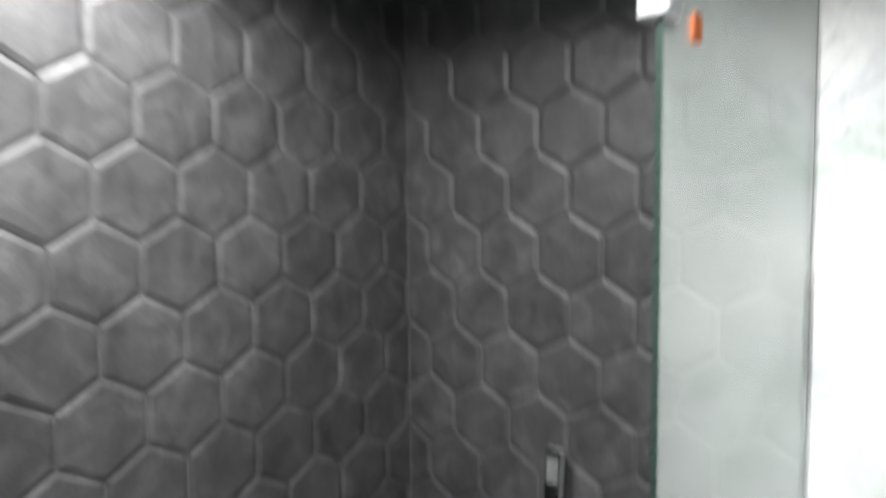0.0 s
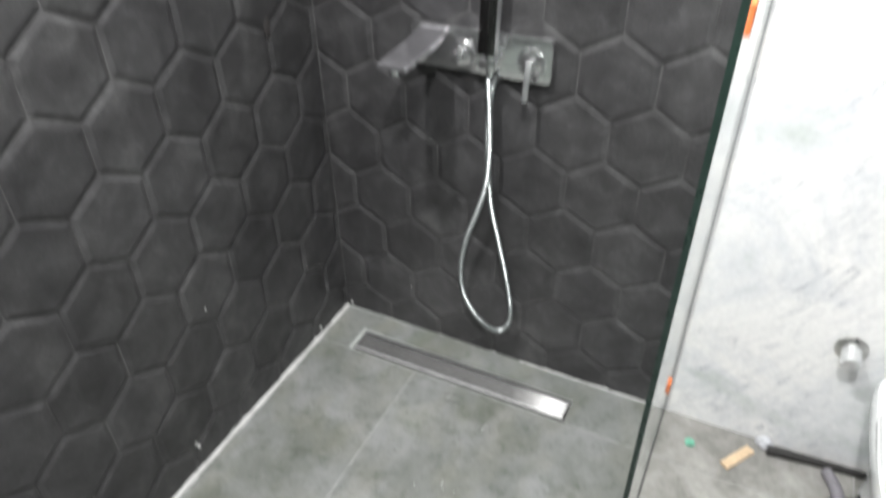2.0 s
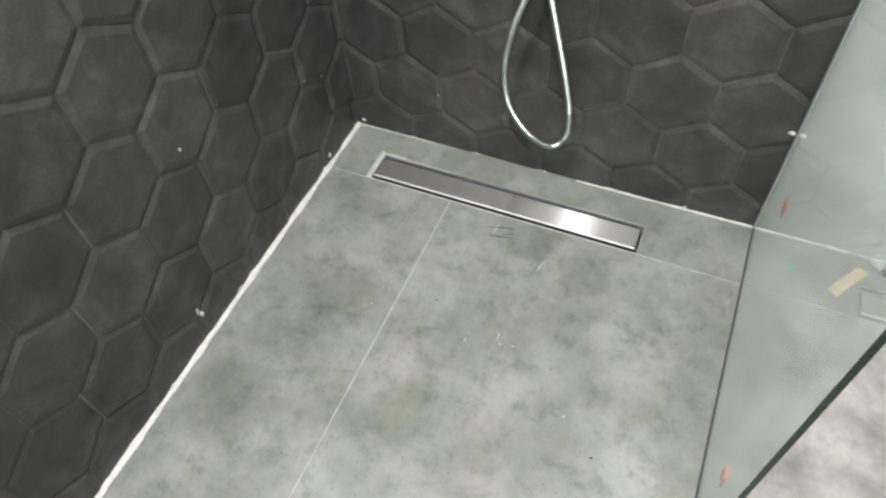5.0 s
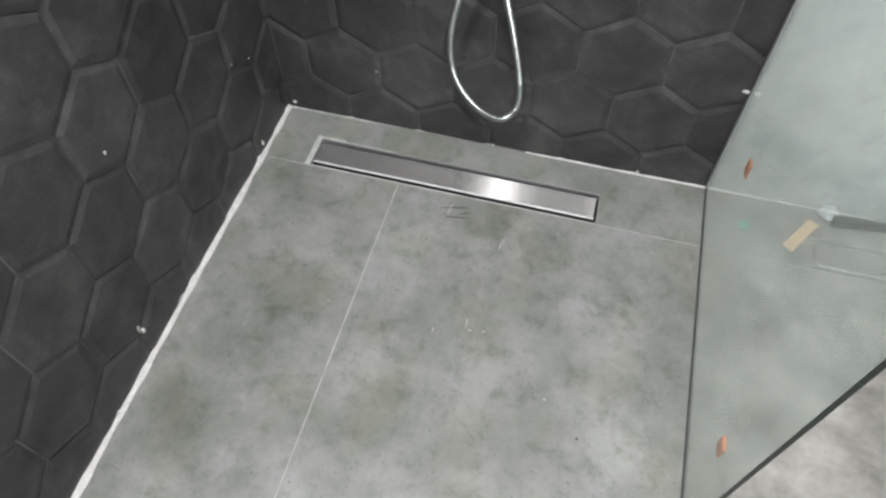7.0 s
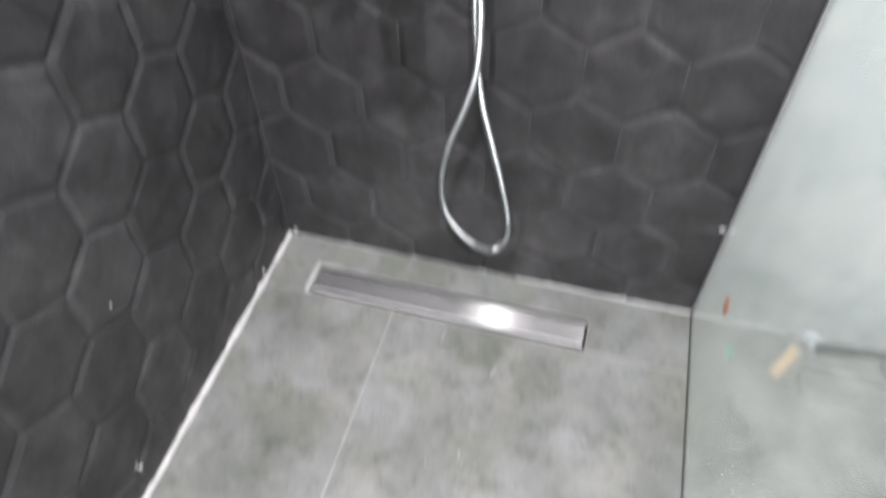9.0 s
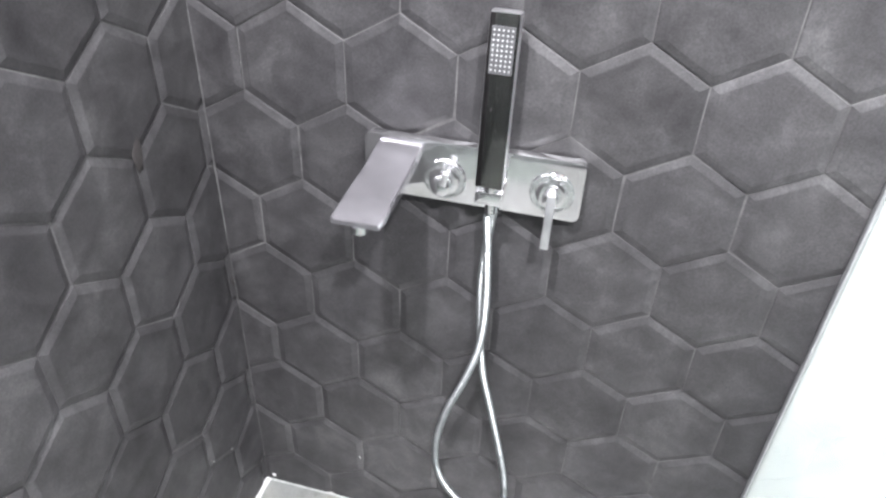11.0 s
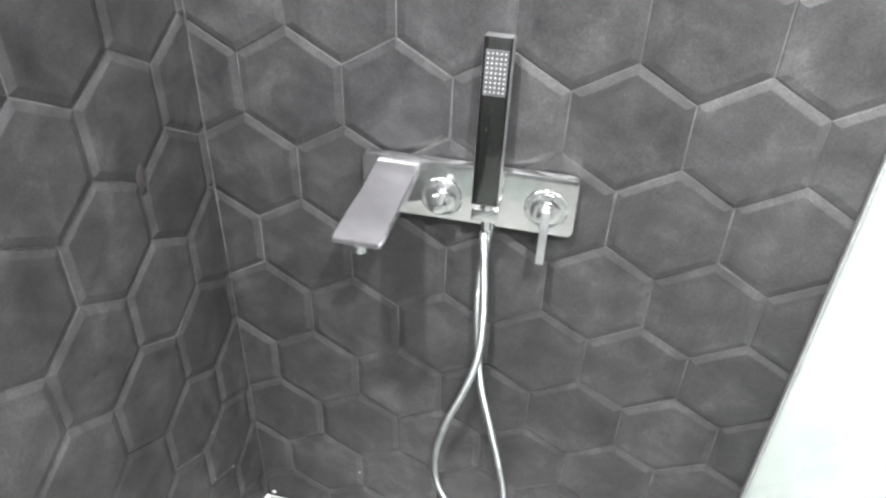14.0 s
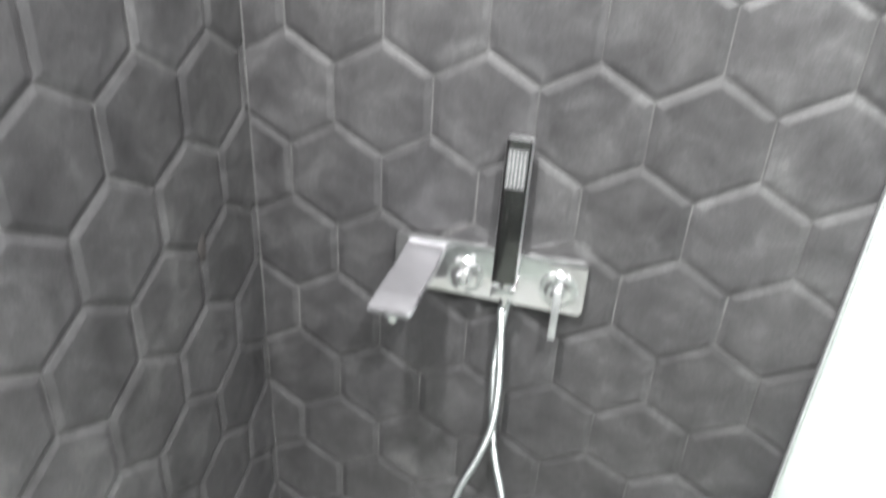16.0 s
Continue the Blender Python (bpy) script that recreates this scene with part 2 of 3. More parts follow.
def plaster_material():
    m, t, b = material("skimmed_plaster")
    g = t.nodes.new("ShaderNodeNewGeometry")
    turn = node(t, "ShaderNodeMapping")
    turn.inputs["Rotation"].default_value = (0, radians(52), 0)
    t.links.new(g.outputs["Position"], turn.inputs["Vector"])
    long = node(t, "ShaderNodeMapping")
    long.inputs["Scale"].default_value = (5.0, 5.0, 17.0)
    t.links.new(turn.outputs["Vector"], long.inputs["Vector"])
    strokes = noise_of(t, 1.6, 6.0, 0.66, long.outputs["Vector"], 1.9)
    cloud = noise_of(t, 3.4, 5.0, 0.6, g.outputs["Position"], 0.8)
    c = ramp(t, cloud, [(0.34, (0.53, 0.58, 0.55)), (0.47, (0.74, 0.755, 0.77)), (0.60, (0.86, 0.86, 0.85))]).outputs["Color"]
    k = ramp(t, strokes, [(0.30, (0.50, 0.52, 0.55)), (0.42, (0.90, 0.905, 0.915)), (0.56, (1.04, 1.035, 1.03))]).outputs["Color"]
    fine = ramp(t, noise_of(t, 70.0, 3.0, 0.6, g.outputs["Position"]), [(0.3, (0.92, 0.92, 0.92)), (0.6, (1, 1, 1))]).outputs["Color"]
    patch = ramp(t, noise_of(t, 2.6, 3.0, 0.5, g.outputs["Position"], 0.5), [(0.44, (0.08,) * 3), (0.64, (0.9,) * 3)]).outputs["Color"]
    c = mixed(t, 1.0, mixed(t, patch, c, k, "MULTIPLY"), fine, "MULTIPLY")
    t.links.new(c, b.inputs["Base Color"])
    b.inputs["Roughness"].default_value = 0.6
    bumped(t, b, strokes, 0.25, 0.004)
    return m


PLASTER = plaster_material()


def glass_material():
    """Clear glass under a dust film, thickened to stand in for grazing reflections."""
    m, t, b = material("hazed_dusty_glass")
    b.inputs["Base Color"].default_value = (0.87, 0.955, 0.915, 1)
    b.inputs["Transmission Weight"].default_value = 1.0
    b.inputs["Roughness"].default_value = 0.0
    b.inputs["IOR"].default_value = 1.38
    near = node(t, "ShaderNodeBsdfDiffuse", Color=(0.74, 0.82, 0.78, 1))
    far = node(t, "ShaderNodeBsdfTranslucent", Color=(0.78, 0.82, 0.80, 1))
    dust = t.nodes.new("ShaderNodeMixShader")
    t.links.new(near.outputs["BSDF"], dust.inputs[1])
    t.links.new(far.outputs["BSDF"], dust.inputs[2])
    wipe = ramp(t, noise_of(t, 6.0, 4.0, 0.6, world_place(t), 0.4), [(0.3, (0.11,) * 3), (0.7, (0.19,) * 3)])
    both = t.nodes.new("ShaderNodeMixShader")
    t.links.new(wipe.outputs["Color"], both.inputs["Fac"])
    t.links.new(b.outputs["BSDF"], both.inputs[1])
    t.links.new(dust.outputs["Shader"], both.inputs[2])
    t.links.new(both.outputs["Shader"], t.nodes["Material Output"].inputs["Surface"])
    return m


GLASS = glass_material()
GLASS_EDGE = plain("dark_green_glass_edge", (0.022, 0.042, 0.034), 0.25)

# ---- mesh helpers ----


def mesh_of(name, bm, mats):
    me = bpy.data.meshes.new(name)
    bm.normal_update()
    bm.to_mesh(me)
    bm.free()
    for mm in mats if isinstance(mats, (list, tuple)) else [mats]:
        me.materials.append(mm)
    return me


def part(name, bm, mat, parent=None, label="", smooth=False):
    me = mesh_of(name, bm, mat)
    if smooth:
        me.polygons.foreach_set("use_smooth", [True] * len(me.polygons))
        me.set_sharp_from_angle(angle=radians(38))
    ob = new(name, me)
    ob.parent = parent
    return tagged(ob, label)


def thing(name, label, category, group="", kind=""):
    return tagged(new(name), label, category, group, kind)


def box(bm, lo, hi, bevel=0.0, segments=2):
    lo, hi = Vector(lo), Vector(hi)
    made = bmesh.ops.create_cube(bm, size=1.0, matrix=Matrix.Translation((lo + hi) / 2) @ Matrix.Diagonal((*(hi - lo), 1)))
    if bevel:
        edges = list({e for v in made["verts"] for e in v.link_edges})
        bmesh.ops.bevel(bm, geom=edges, offset=bevel, segments=segments, profile=0.6, affect="EDGES")
    return bm


def boxed(lo, hi, bevel=0.0, segments=2):
    return box(bmesh.new(), lo, hi, bevel, segments)


def lathe(bm, profile, at, axis, steps=28):
    """A turned form: (radius, distance) pairs along axis from at."""
    turn = Vector(axis).to_track_quat("Z", "Y").to_matrix().to_4x4()
    m = Matrix.Translation(at) @ turn
    rings = []
    for r, d in profile:
        rings.append([bm.verts.new(m @ Vector((r * math.cos(2 * math.pi * k / steps), r * math.sin(2 * math.pi * k / steps), d))) for k in range(steps)])
    for a, b in zip(rings, rings[1:]):
        for k in range(steps):
            bm.faces.new((a[k], a[(k + 1) % steps], b[(k + 1) % steps], b[k]))
    bm.faces.new(list(reversed(rings[0])))
    bm.faces.new(rings[-1])
    return bm


def glide(points, step):
    """Evenly spaced points on a smooth curve through the given ones."""
    ps = [Vector(p) for p in points]
    ps = [2 * ps[0] - ps[1]] + ps + [2 * ps[-1] - ps[-2]]
    out = []
    for i in range(1, len(ps) - 2):
        a, b, c, d = ps[i - 1:i + 3]
        n = max(2, round((c - b).length / step))
        for k in range(n):
            u = k / n
            out.append(0.5 * (2 * b + (c - a) * u + (2 * a - 5 * b + 4 * c - d) * u * u + (3 * b - a - 3 * c + d) * u ** 3))
    return out + [ps[-2]]


def tube(bm, line, radius, steps=10):
    """A tube along a line; radius(i) gives the size of ring i."""
    rings, side = [], None
    for i, p in enumerate(line):
        d = (line[min(i + 1, len(line) - 1)] - line[max(i - 1, 0)]).normalized()
        if side is None:
            side = d.orthogonal().normalized()
        side = (side - d * side.dot(d)).normalized()
        up = d.cross(side)
        rings.append([bm.verts.new(p + radius(i) * (side * math.cos(2 * math.pi * k / steps) + up * math.sin(2 * math.pi * k / steps))) for k in range(steps)])
    for a, b in zip(rings, rings[1:]):
        for k in range(steps):
            bm.faces.new((a[k], a[(k + 1) % steps], b[(k + 1) % steps], b[k]))
    bm.faces.new(list(reversed(rings[0])))
    bm.faces.new(rings[-1])
    return bm


def lump(bm, at, size, seed, squash=(1, 1, 1)):
    made = bmesh.ops.create_icosphere(bm, subdivisions=2, radius=1.0)
    for v in made["verts"]:
        k = 1 + 0.45 * noise.noise(v.co * 1.7 + Vector((seed * 3.1, seed, 0)))
        v.co = Vector(at) + Vector((v.co.x * size * k * squash[0], v.co.y * size * k * squash[1], v.co.z * size * k * squash[2]))
    return bm


# ---- the room ----
W = 1.055            # width of the shower, to the glass
GLASS_END = -0.797   # free edge of the glass
TILE_END = -1.388    # free end of the tiled side wall
FRONT_X, FRONT_Y = 0.778, -1.384   # free end and plane of the front glass
X1, Y1 = 2.75, -2.75
THICK = 0.12

wall_back = tagged(part("wall_back", boxed((-THICK, 0.0042, -0.15), (W + 0.004, THICK, CEILING)), GROUT), "dark hexagon-tiled shower wall with grey grout", "wall", kind="structure")
wall_left = tagged(part("wall_left", boxed((-THICK, TILE_END, -0.15), (-0.0042, 0.0042, CEILING)), GROUT), "dark hexagon-tiled side wall of the shower", "wall", kind="structure")
tagged(part("wall_back_plaster", boxed((W + 0.004, 0.0, -0.15), (X1 + THICK, THICK, CEILING)), PLASTER), "white skimmed plaster wall, unpainted and streaky", "wall", kind="structure")
tagged(part("wall_left_painted", boxed((-THICK, Y1, -0.15), (0.004, TILE_END - 0.008, CEILING)), DARK_PAINT), "plain dark wall beside the shower", "wall", kind="structure")
tagged(part("wall_right", boxed((X1, Y1, -0.15), (X1 + THICK, 0.0, CEILING)), GREY_PAINT), "plain unseen bathroom wall, greyed to cut bounced light", "wall", kind="structure")
tagged(part("wall_front", boxed((-THICK, Y1 - THICK, -0.15), (X1 + THICK, Y1, CEILING)), DARK_PAINT), "plain dark bathroom wall", "wall", kind="structure")
tagged(part("ceiling", boxed((-THICK, Y1 - THICK, CEILING), (X1 + THICK, THICK, CEILING + 0.1)), CEILING_PAINT), "plain unseen ceiling, greyed to cut bounced light", "ceiling", kind="structure")
DX0, DX1, DY0, DY1 = 0.123, 0.815, -0.172, -0.088   # the drain's opening
bm = bmesh.new()
for lo, hi in (((-0.01, Y1, -0.15), (X1, DY0, -0.0014)), ((-0.01, DY1, -0.15), (X1, 0.01, -0.0014)), ((-0.01, DY0, -0.15), (DX0, DY1, -0.0014)), ((DX1, DY0, -0.15), (X1, DY1, -0.0014))):
    box(bm, lo, hi)
box(bm, (DX0, DY0, -0.15), (DX1, DY1, -0.05))
floor = tagged(part("floor", bm, BED), "grey concrete-look tiled bathroom floor", "floor", kind="structure")

# ---- ceiling lamps ----


def downlight(x, y, r):
    lamp = thing("ceiling_downlight", "round white recessed downlight, out of view in the ceiling", "ceiling lamp", "ceiling downlights")
    bm = bmesh.new()
    steps = 32
    rings = []
    for rr, z in ((r + 0.03, CEILING - 0.001), (r + 0.028, CEILING - 0.008), (r + 0.004, CEILING - 0.010), (r, CEILING - 0.002)):
        rings.append([bm.verts.new((x + rr * math.cos(2 * math.pi * k / steps), y + rr * math.sin(2 * math.pi * k / steps), z)) for k in range(steps)])
    for a, b in zip(rings, rings[1:]):
        for k in range(steps):
            bm.faces.new((a[k], b[k], b[(k + 1) % steps], a[(k + 1) % steps]))
    part("rim", bm, CERAMIC, lamp, smooth=True)
    return lamp


for lx, ly, wide, _, _ in LAMPS:
    downlight(lx, ly, wide / 2 + 0.01)

# ---- glass screens ----
# Dark sealant, blackened further to paint in the shadow under the pane.
GREY_SEAL = plain("shadowed_sealant", (0.06, 0.062, 0.06), 0.5)
DARK_CHANNEL = plain("grey_channel", (0.30, 0.31, 0.31), 0.4)


def glass_screen(length, m, label):
    """A pane that stands on the floor and runs along y from a wall at the origin to its free edge."""
    screen = thing("glass_screen", label, "shower screen", "glass screens")
    pane = part("pane", boxed((-0.004, -length, 0.004), (0.004, -0.010, 2.32)), [GLASS, GLASS_EDGE], screen, "clear glass with a dark green edge")
    for p in pane.data.polygons:
        if p.normal.y < -0.5 or p.normal.z > 0.5:
            p.material_index = 1
    pane.visible_shadow = False
    part("sealant_strip", boxed((-0.0065, -length, 0.0), (0.0065, -0.004, 0.0045), 0.002, 1), GREY_SEAL, screen, "thin dark sealant bead under the glass, its shadow painted in")
    part("wall_channel", boxed((-0.006, -0.010, 0.0), (0.006, 0.004, 2.32), 0.001, 1), DARK_CHANNEL, screen, "slim grey wall channel")
    screen.matrix_world = m
    return screen


glass_screen(-GLASS_END, pose(W, 0, 0), "fixed clear glass shower screen beside the toilet")
glass_screen(FRONT_X, pose(0, FRONT_Y, 0, 0, 0, 90), "fixed clear glass screen closing the shower's front")

# clamp near the top of the free edge
clamp = thing("glass_clamp", "small rounded pale plastic clip on the glass edge", "glass clamp")
bm = boxed((W - 0.022, GLASS_END - 0.012, 2.045), (W + 0.014, GLASS_END + 0.035, 2.125), 0.008, 3)
part("body", bm, PALE_PLASTIC, clamp, "translucent pale plastic body", True)
part("screw", lathe(bmesh.new(), ((0.006, 0.0), (0.006, 0.004), (0.004, 0.005)), (W - 0.022, GLASS_END + 0.012, 2.085), (-1, 0, 0), 16), CHROME, clamp)

for py, pz in ((-0.190, 0.281), (-0.710, 0.198), (-0.781, 1.353), (-0.70, 2.05)):
    pad = boxed((W + 0.004, py - 0.013, pz - 0.016), (W + 0.009, py + 0.013, pz + 0.016), 0.001, 1)
    tagged(part("foam_pad", pad, CORK), "small orange foam pad stuck on the glass", "foam pad", "pads on the glass")

# ---- mixer ----
PX0, PX1, PZ0, PZ1 = 0.295, 0.648, 0.910, 1.014
mixer = thing("shower_mixer", "chrome wall-mounted bath mixer with flat spout and lever", "shower mixer")
bm = boxed((PX0, -0.022, PZ0), (PX1, -0.006, PZ1))
edges = [e for e in bm.edges if abs((e.verts[0].co - e.verts[1].co).y) > 0.01]
bmesh.ops.bevel(bm, geom=edges, offset=0.012, segments=6, profile=0.5, affect="EDGES")
edges = [e for e in bm.edges if all(v.co.y < -0.02 for v in e.verts)]
bmesh.ops.bevel(bm, geom=edges, offset=0.003, segments=2, profile=0.6, affect="EDGES")
part("wall_plate", bm, WORN_CHROME, mixer, "polished chrome plate", True)

# spout: a flat tongue that dips behind the plate and runs out level
bm = bmesh.new()
sections = []
for y, z, half, h in ((-0.018, 1.000, 0.036, 0.014), (-0.045, 0.998, 0.036, 0.018), (-0.070, 0.992, 0.036, 0.020), (-0.095, 0.988, 0.036, 0.019), (-0.170, 0.985, 0.037, 0.016), (-0.230, 0.982, 0.037, 0.011), (-0.234, 0.982, 0.035, 0.007)):
    c = 0.0025
    ring = [(-half + c, -h / 2), (half - c, -h / 2), (half, -h / 2 + c), (half, h / 2 - c), (half - c, h / 2), (-half + c, h / 2), (-half, h / 2 - c), (-half, -h / 2 + c)]
    sections.append([bm.verts.new((0.358 + a, y, z + b)) for a, b in ring])
for a, b in zip(sections, sections[1:]):
    for k in range(8):
        bm.faces.new((a[k], a[(k + 1) % 8], b[(k + 1) % 8], b[k]))
bm.faces.new(sections[-1])
bm.faces.new(list(reversed(sections[0])))
bmesh.ops.recalc_face_normals(bm, faces=bm.faces)
spout = part("spout", bm, SPOUT_CHROME, mixer, "flat chrome spout", True)
part("aerator", lathe(bmesh.new(), ((0.012, 0), (0.012, 0.012), (0.009, 0.015)), (0.360, -0.224, 0.978), (0, 0, -1), 20), CHROME, spout, smooth=True)

for kx, kz, lever in ((0.430, 0.952, False), (0.601, 0.957, True)):
    handle = part("rosette", lathe(bmesh.new(), ((0.035, 0.0), (0.035, 0.003), (0.033, 0.005), (0.031, 0.005), (0.029, 0.003), (0.026, 0.003), (0.024, 0.008), (0.021, 0.0095), (0.016, 0.010)), (kx, -0.0215, kz), (0, -1, 0), 36), WORN_CHROME, mixer, "round chrome rosette", True)
    part("stem", lathe(bmesh.new(), ((0.013, 0.0), (0.013, 0.014), (0.0115, 0.018), (0.009, 0.019)), (kx, -0.030, kz), (0, -1, 0), 28), WORN_CHROME, handle, smooth=True)
    if lever:
        bm = boxed((-0.0065, -0.004, -0.082), (0.0065, 0.004, 0.008), 0.002, 2)
        bmesh.ops.transform(bm, matrix=pose(kx + 0.002, -0.051, kz + 0.004, -9, 0, 0), verts=bm.verts)
        part("lever", bm, SATIN, handle, "straight chrome lever hanging down", True)
    else:
        part("selector", lathe(bmesh.new(), ((0.0155, 0.0), (0.0175, 0.003), (0.0175, 0.009), (0.0145, 0.012), (0.007, 0.013)), (kx, -0.040, kz), (0.05, -1, 0.12), 28), WORN_CHROME, handle, "round chrome diverter knob", True)
        tab = boxed((-0.005, -0.004, 0.004), (0.005, 0.004, 0.030), 0.002, 2)
        bmesh.ops.transform(tab, matrix=pose(kx + 0.003, -0.050, kz, 12, 12, 0), verts=tab.verts)
        part("grip", tab, SATIN, handle, "short bright tab on the diverter", True)

HX = 0.508
part("holder", boxed((HX - 0.021, -0.062, 0.940), (HX + 0.021, -0.020, 0.962), 0.003, 2), WORN_CHROME, mixer, "chrome cradle for the hand shower", True)

# ---- hand shower with its hose ----
hand_shower = thing("hand_shower", "chrome stick hand shower standing in its cradle", "hand shower")
lean = pose(HX + 0.001, -0.063, 0.945, -5.5, 0, 0)
bm = boxed((-0.021, -0.013, 0.030), (0.021, 0.013, 0.286), 0.003, 2)
bmesh.ops.transform(bm, matrix=lean, verts=bm.verts)
stick = part("stick", bm, [SATIN, DARK_REFLECTION], hand_shower, "slim square handle, dark reflection painted on the front, bright sides", True)
for p in stick.data.polygons:
    p.material_index = int(p.normal.y < -0.8)
bm = boxed((-0.0165, -0.0142, 0.203), (0.0165, -0.0128, 0.268), 0.0005, 1)
bmesh.ops.transform(bm, matrix=lean, verts=bm.verts)
face = part("spray_face", bm, GRID, hand_shower, "grey spray face with white nozzles")
for i in range(5):
    for j in range(9):
        bm = lathe(bmesh.new(), ((0.0014, 0.0), (0.0011, 0.0018)), (-0.0126 + 0.0063 * i, -0.0142, 0.2085 + 0.0068 * j), (0, -1, 0), 6)
        bmesh.ops.transform(bm, matrix=lean, verts=bm.verts)
        part("nozzle", bm, NOZZLE, face)
part("end_cone", lathe(bmesh.new(), ((0.012, 0.0), (0.0115, 0.025), (0.0085, 0.045), (0.0085, 0.058)), (HX + 0.002, -0.050, 0.978), (0.02, 0.0, -1), 24), CHROME, hand_shower, smooth=True)

HOSE = [(HX, -0.050, 0.915), (0.513, -0.052, 0.85), (0.519, -0.056, 0.74), (0.514, -0.058, 0.64), (0.492, -0.058, 0.55), (0.460, -0.055, 0.45),
        (0.441, -0.050, 0.34), (0.450, -0.046, 0.24), (0.495, -0.044, 0.165), (0.553, -0.042, 0.135), (0.589, -0.042, 0.175), (0.591, -0.042, 0.25),
        (0.573, -0.042, 0.35), (0.547, -0.042, 0.46), (0.522, -0.042, 0.57), (0.510, -0.040, 0.68), (0.505, -0.036, 0.79), (0.511, -0.030, 0.88), (0.514, -0.018, 0.915)]
line = glide(HOSE, 0.0021)
hose = tagged(part("shower_hose", tube(bmesh.new(), line, lambda i: 0.0074 if i % 2 else 0.0058, 10), HOSE_CHROME, None, "", True), "ribbed chrome shower hose hanging in a loop", "shower hose")
part("hose_nut", lathe(bmesh.new(), ((0.0095, 0.0), (0.0095, 0.018), (0.008, 0.020)), (0.514, -0.018, 0.900), (0, 0, 1), 6), CHROME, hose)

# ---- linear drain ----
drain = thing("linear_drain", "brushed steel linear shower drain set in the floor", "shower drain")
bm = bmesh.new()
for lo, hi in (((DX0, DY1 - 0.0045, -0.03), (DX1, DY1, 0.0014)), ((DX0, DY0 + 0.006, -0.03), (DX0 + 0.002, DY1 - 0.0045, 0.0))):
    box(bm, lo, hi)
part("drain_frame", bm, SATIN, drain, "thin bright steel frame")
part("front_lip", boxed((DX0 + 0.004, DY0 + 0.0078, -0.0012), (DX1 - 0.007, DY0 + 0.0125, 0.0018), 0.0012, 2), SEALED_STEEL, drain, "rolled edge of the cover, whitened as if lit", True)
# Black strip and filling stand in for the shade in the drain's gaps.
part("gap_shade", boxed((DX0 + 0.004, DY0 + 0.0082, -0.018), (DX1 - 0.007, DY0 + 0.0125, -0.0013)), RUBBER, drain, "black strip painting the shade under the cover's edge")
part("channel", boxed((DX0 + 0.0005, DY0 + 0.0005, -0.05), (DX1 - 0.0005, DY1 - 0.005, -0.016)), RUBBER, drain, "black filling that paints the channel's shade under the cover")
part("cover", boxed((DX0 + 0.004, DY0 + 0.0126, -0.013), (DX1 - 0.007, DY1 - 0.0125, 0.0004), 0.0012, 1), BRUSHED, drain, "brushed steel cover plate")

# ---- mortar edging round the drain's end ----
edging = bmesh.new()
for lo, hi in (((DX0 - 0.013, DY0 - 0.004, -0.002), (DX0 + 0.001, DY1 + 0.010, 0.0012)), ((DX0 + 0.001, DY1, -0.002), (DX0 + 0.060, DY1 + 0.009, 0.0011)), ((DX0 + 0.060, DY1, -0.002), (DX0 + 0.190, DY1 + 0.0045, 0.0009))):
    box(edging, lo, hi, 0.0008, 1)
tagged(part("mortar_edging", edging, PALE_MORTAR), "pale dried mortar edging round the drain's end", "mortar")

# ---- sealant along the walls ----


def bead(points, size, seed):
    line = glide(points, 0.012)
    return tube(bmesh.new(), line, lambda i: size * (1 + 0.6 * noise.noise(Vector((i * 0.27, seed, 0.3)))), 7)


tagged(part("sealant_bead", bead([(0.003, -0.005, 0.001), (0.003, -0.6, 0.001), (0.003, TILE_END, 0.001)], 0.0082, 2.0), SEALANT, None, "", True), "uneven white sealant bead along the side wall", "sealant")
tagged(part("sealant_bead", bead([(0.006, -0.003, 0.000), (0.14, -0.003, 0.000), (0.30, -0.003, -0.002)], 0.0024, 5.0), PALE_MORTAR, None, "", True), "thin pale mortar bead along the back wall", "sealant")
tagged(part("sealant_bead", bead([(0.62, -0.003, 0.000), (0.84, -0.003, 0.000), (W - 0.006, -0.003, 0.000)], 0.0028, 6.0), SEALANT, None, "", True), "thin uneven white sealant bead along the back wall", "sealant")
tagged(part("sealant_bead", bead([(0.002, -0.002, 0.004), (0.002, -0.002, 0.40), (0.002, -0.002, 0.72)], 0.0008, 9.0), GROUT, None, "", True), "thin grey grout line up the corner of the tiled walls", "grout")
# Same grout, drawn thicker up here in place of light bounced off the mixer.
tagged(part("sealant_bead", bead([(0.002, -0.002, 0.72), (0.002, -0.002, 1.4), (0.002, -0.002, CEILING - 0.004)], 0.0012, 11.0), GROUT, None, "", True), "grout line up the corner of the tiled walls, widened to look lit", "grout")

# ---- beyond the glass ----
tagged(part("wood_chip", boxed((-0.052, -0.013, 0), (0.052, 0.013, 0.006), 0.001, 1), WOOD), "short pale wooden batten piece lying on the floor", "wood scrap").matrix_world = pose(1.268, -0.090, 0.0, 0, 0, 56)
tagged(part("mortar_lump", lump(bmesh.new(), (1.326, -0.018, 0.012), 0.020, 4, (1.2, 0.9, 0.8)), MORTAR, None, "", True), "pale grey lump of mortar by the wall", "mortar")
tagged(part("rubber_pipe", tube(bmesh.new(), glide([(1.335, -0.040, 0.014), (1.44, -0.028, 0.014), (1.57, -0.018, 0.013)], 0.01), lambda i: 0.0135 - 0.0002 * i, 12), RUBBER, None, "", True), "black rubber pipe lying along the wall", "pipe")
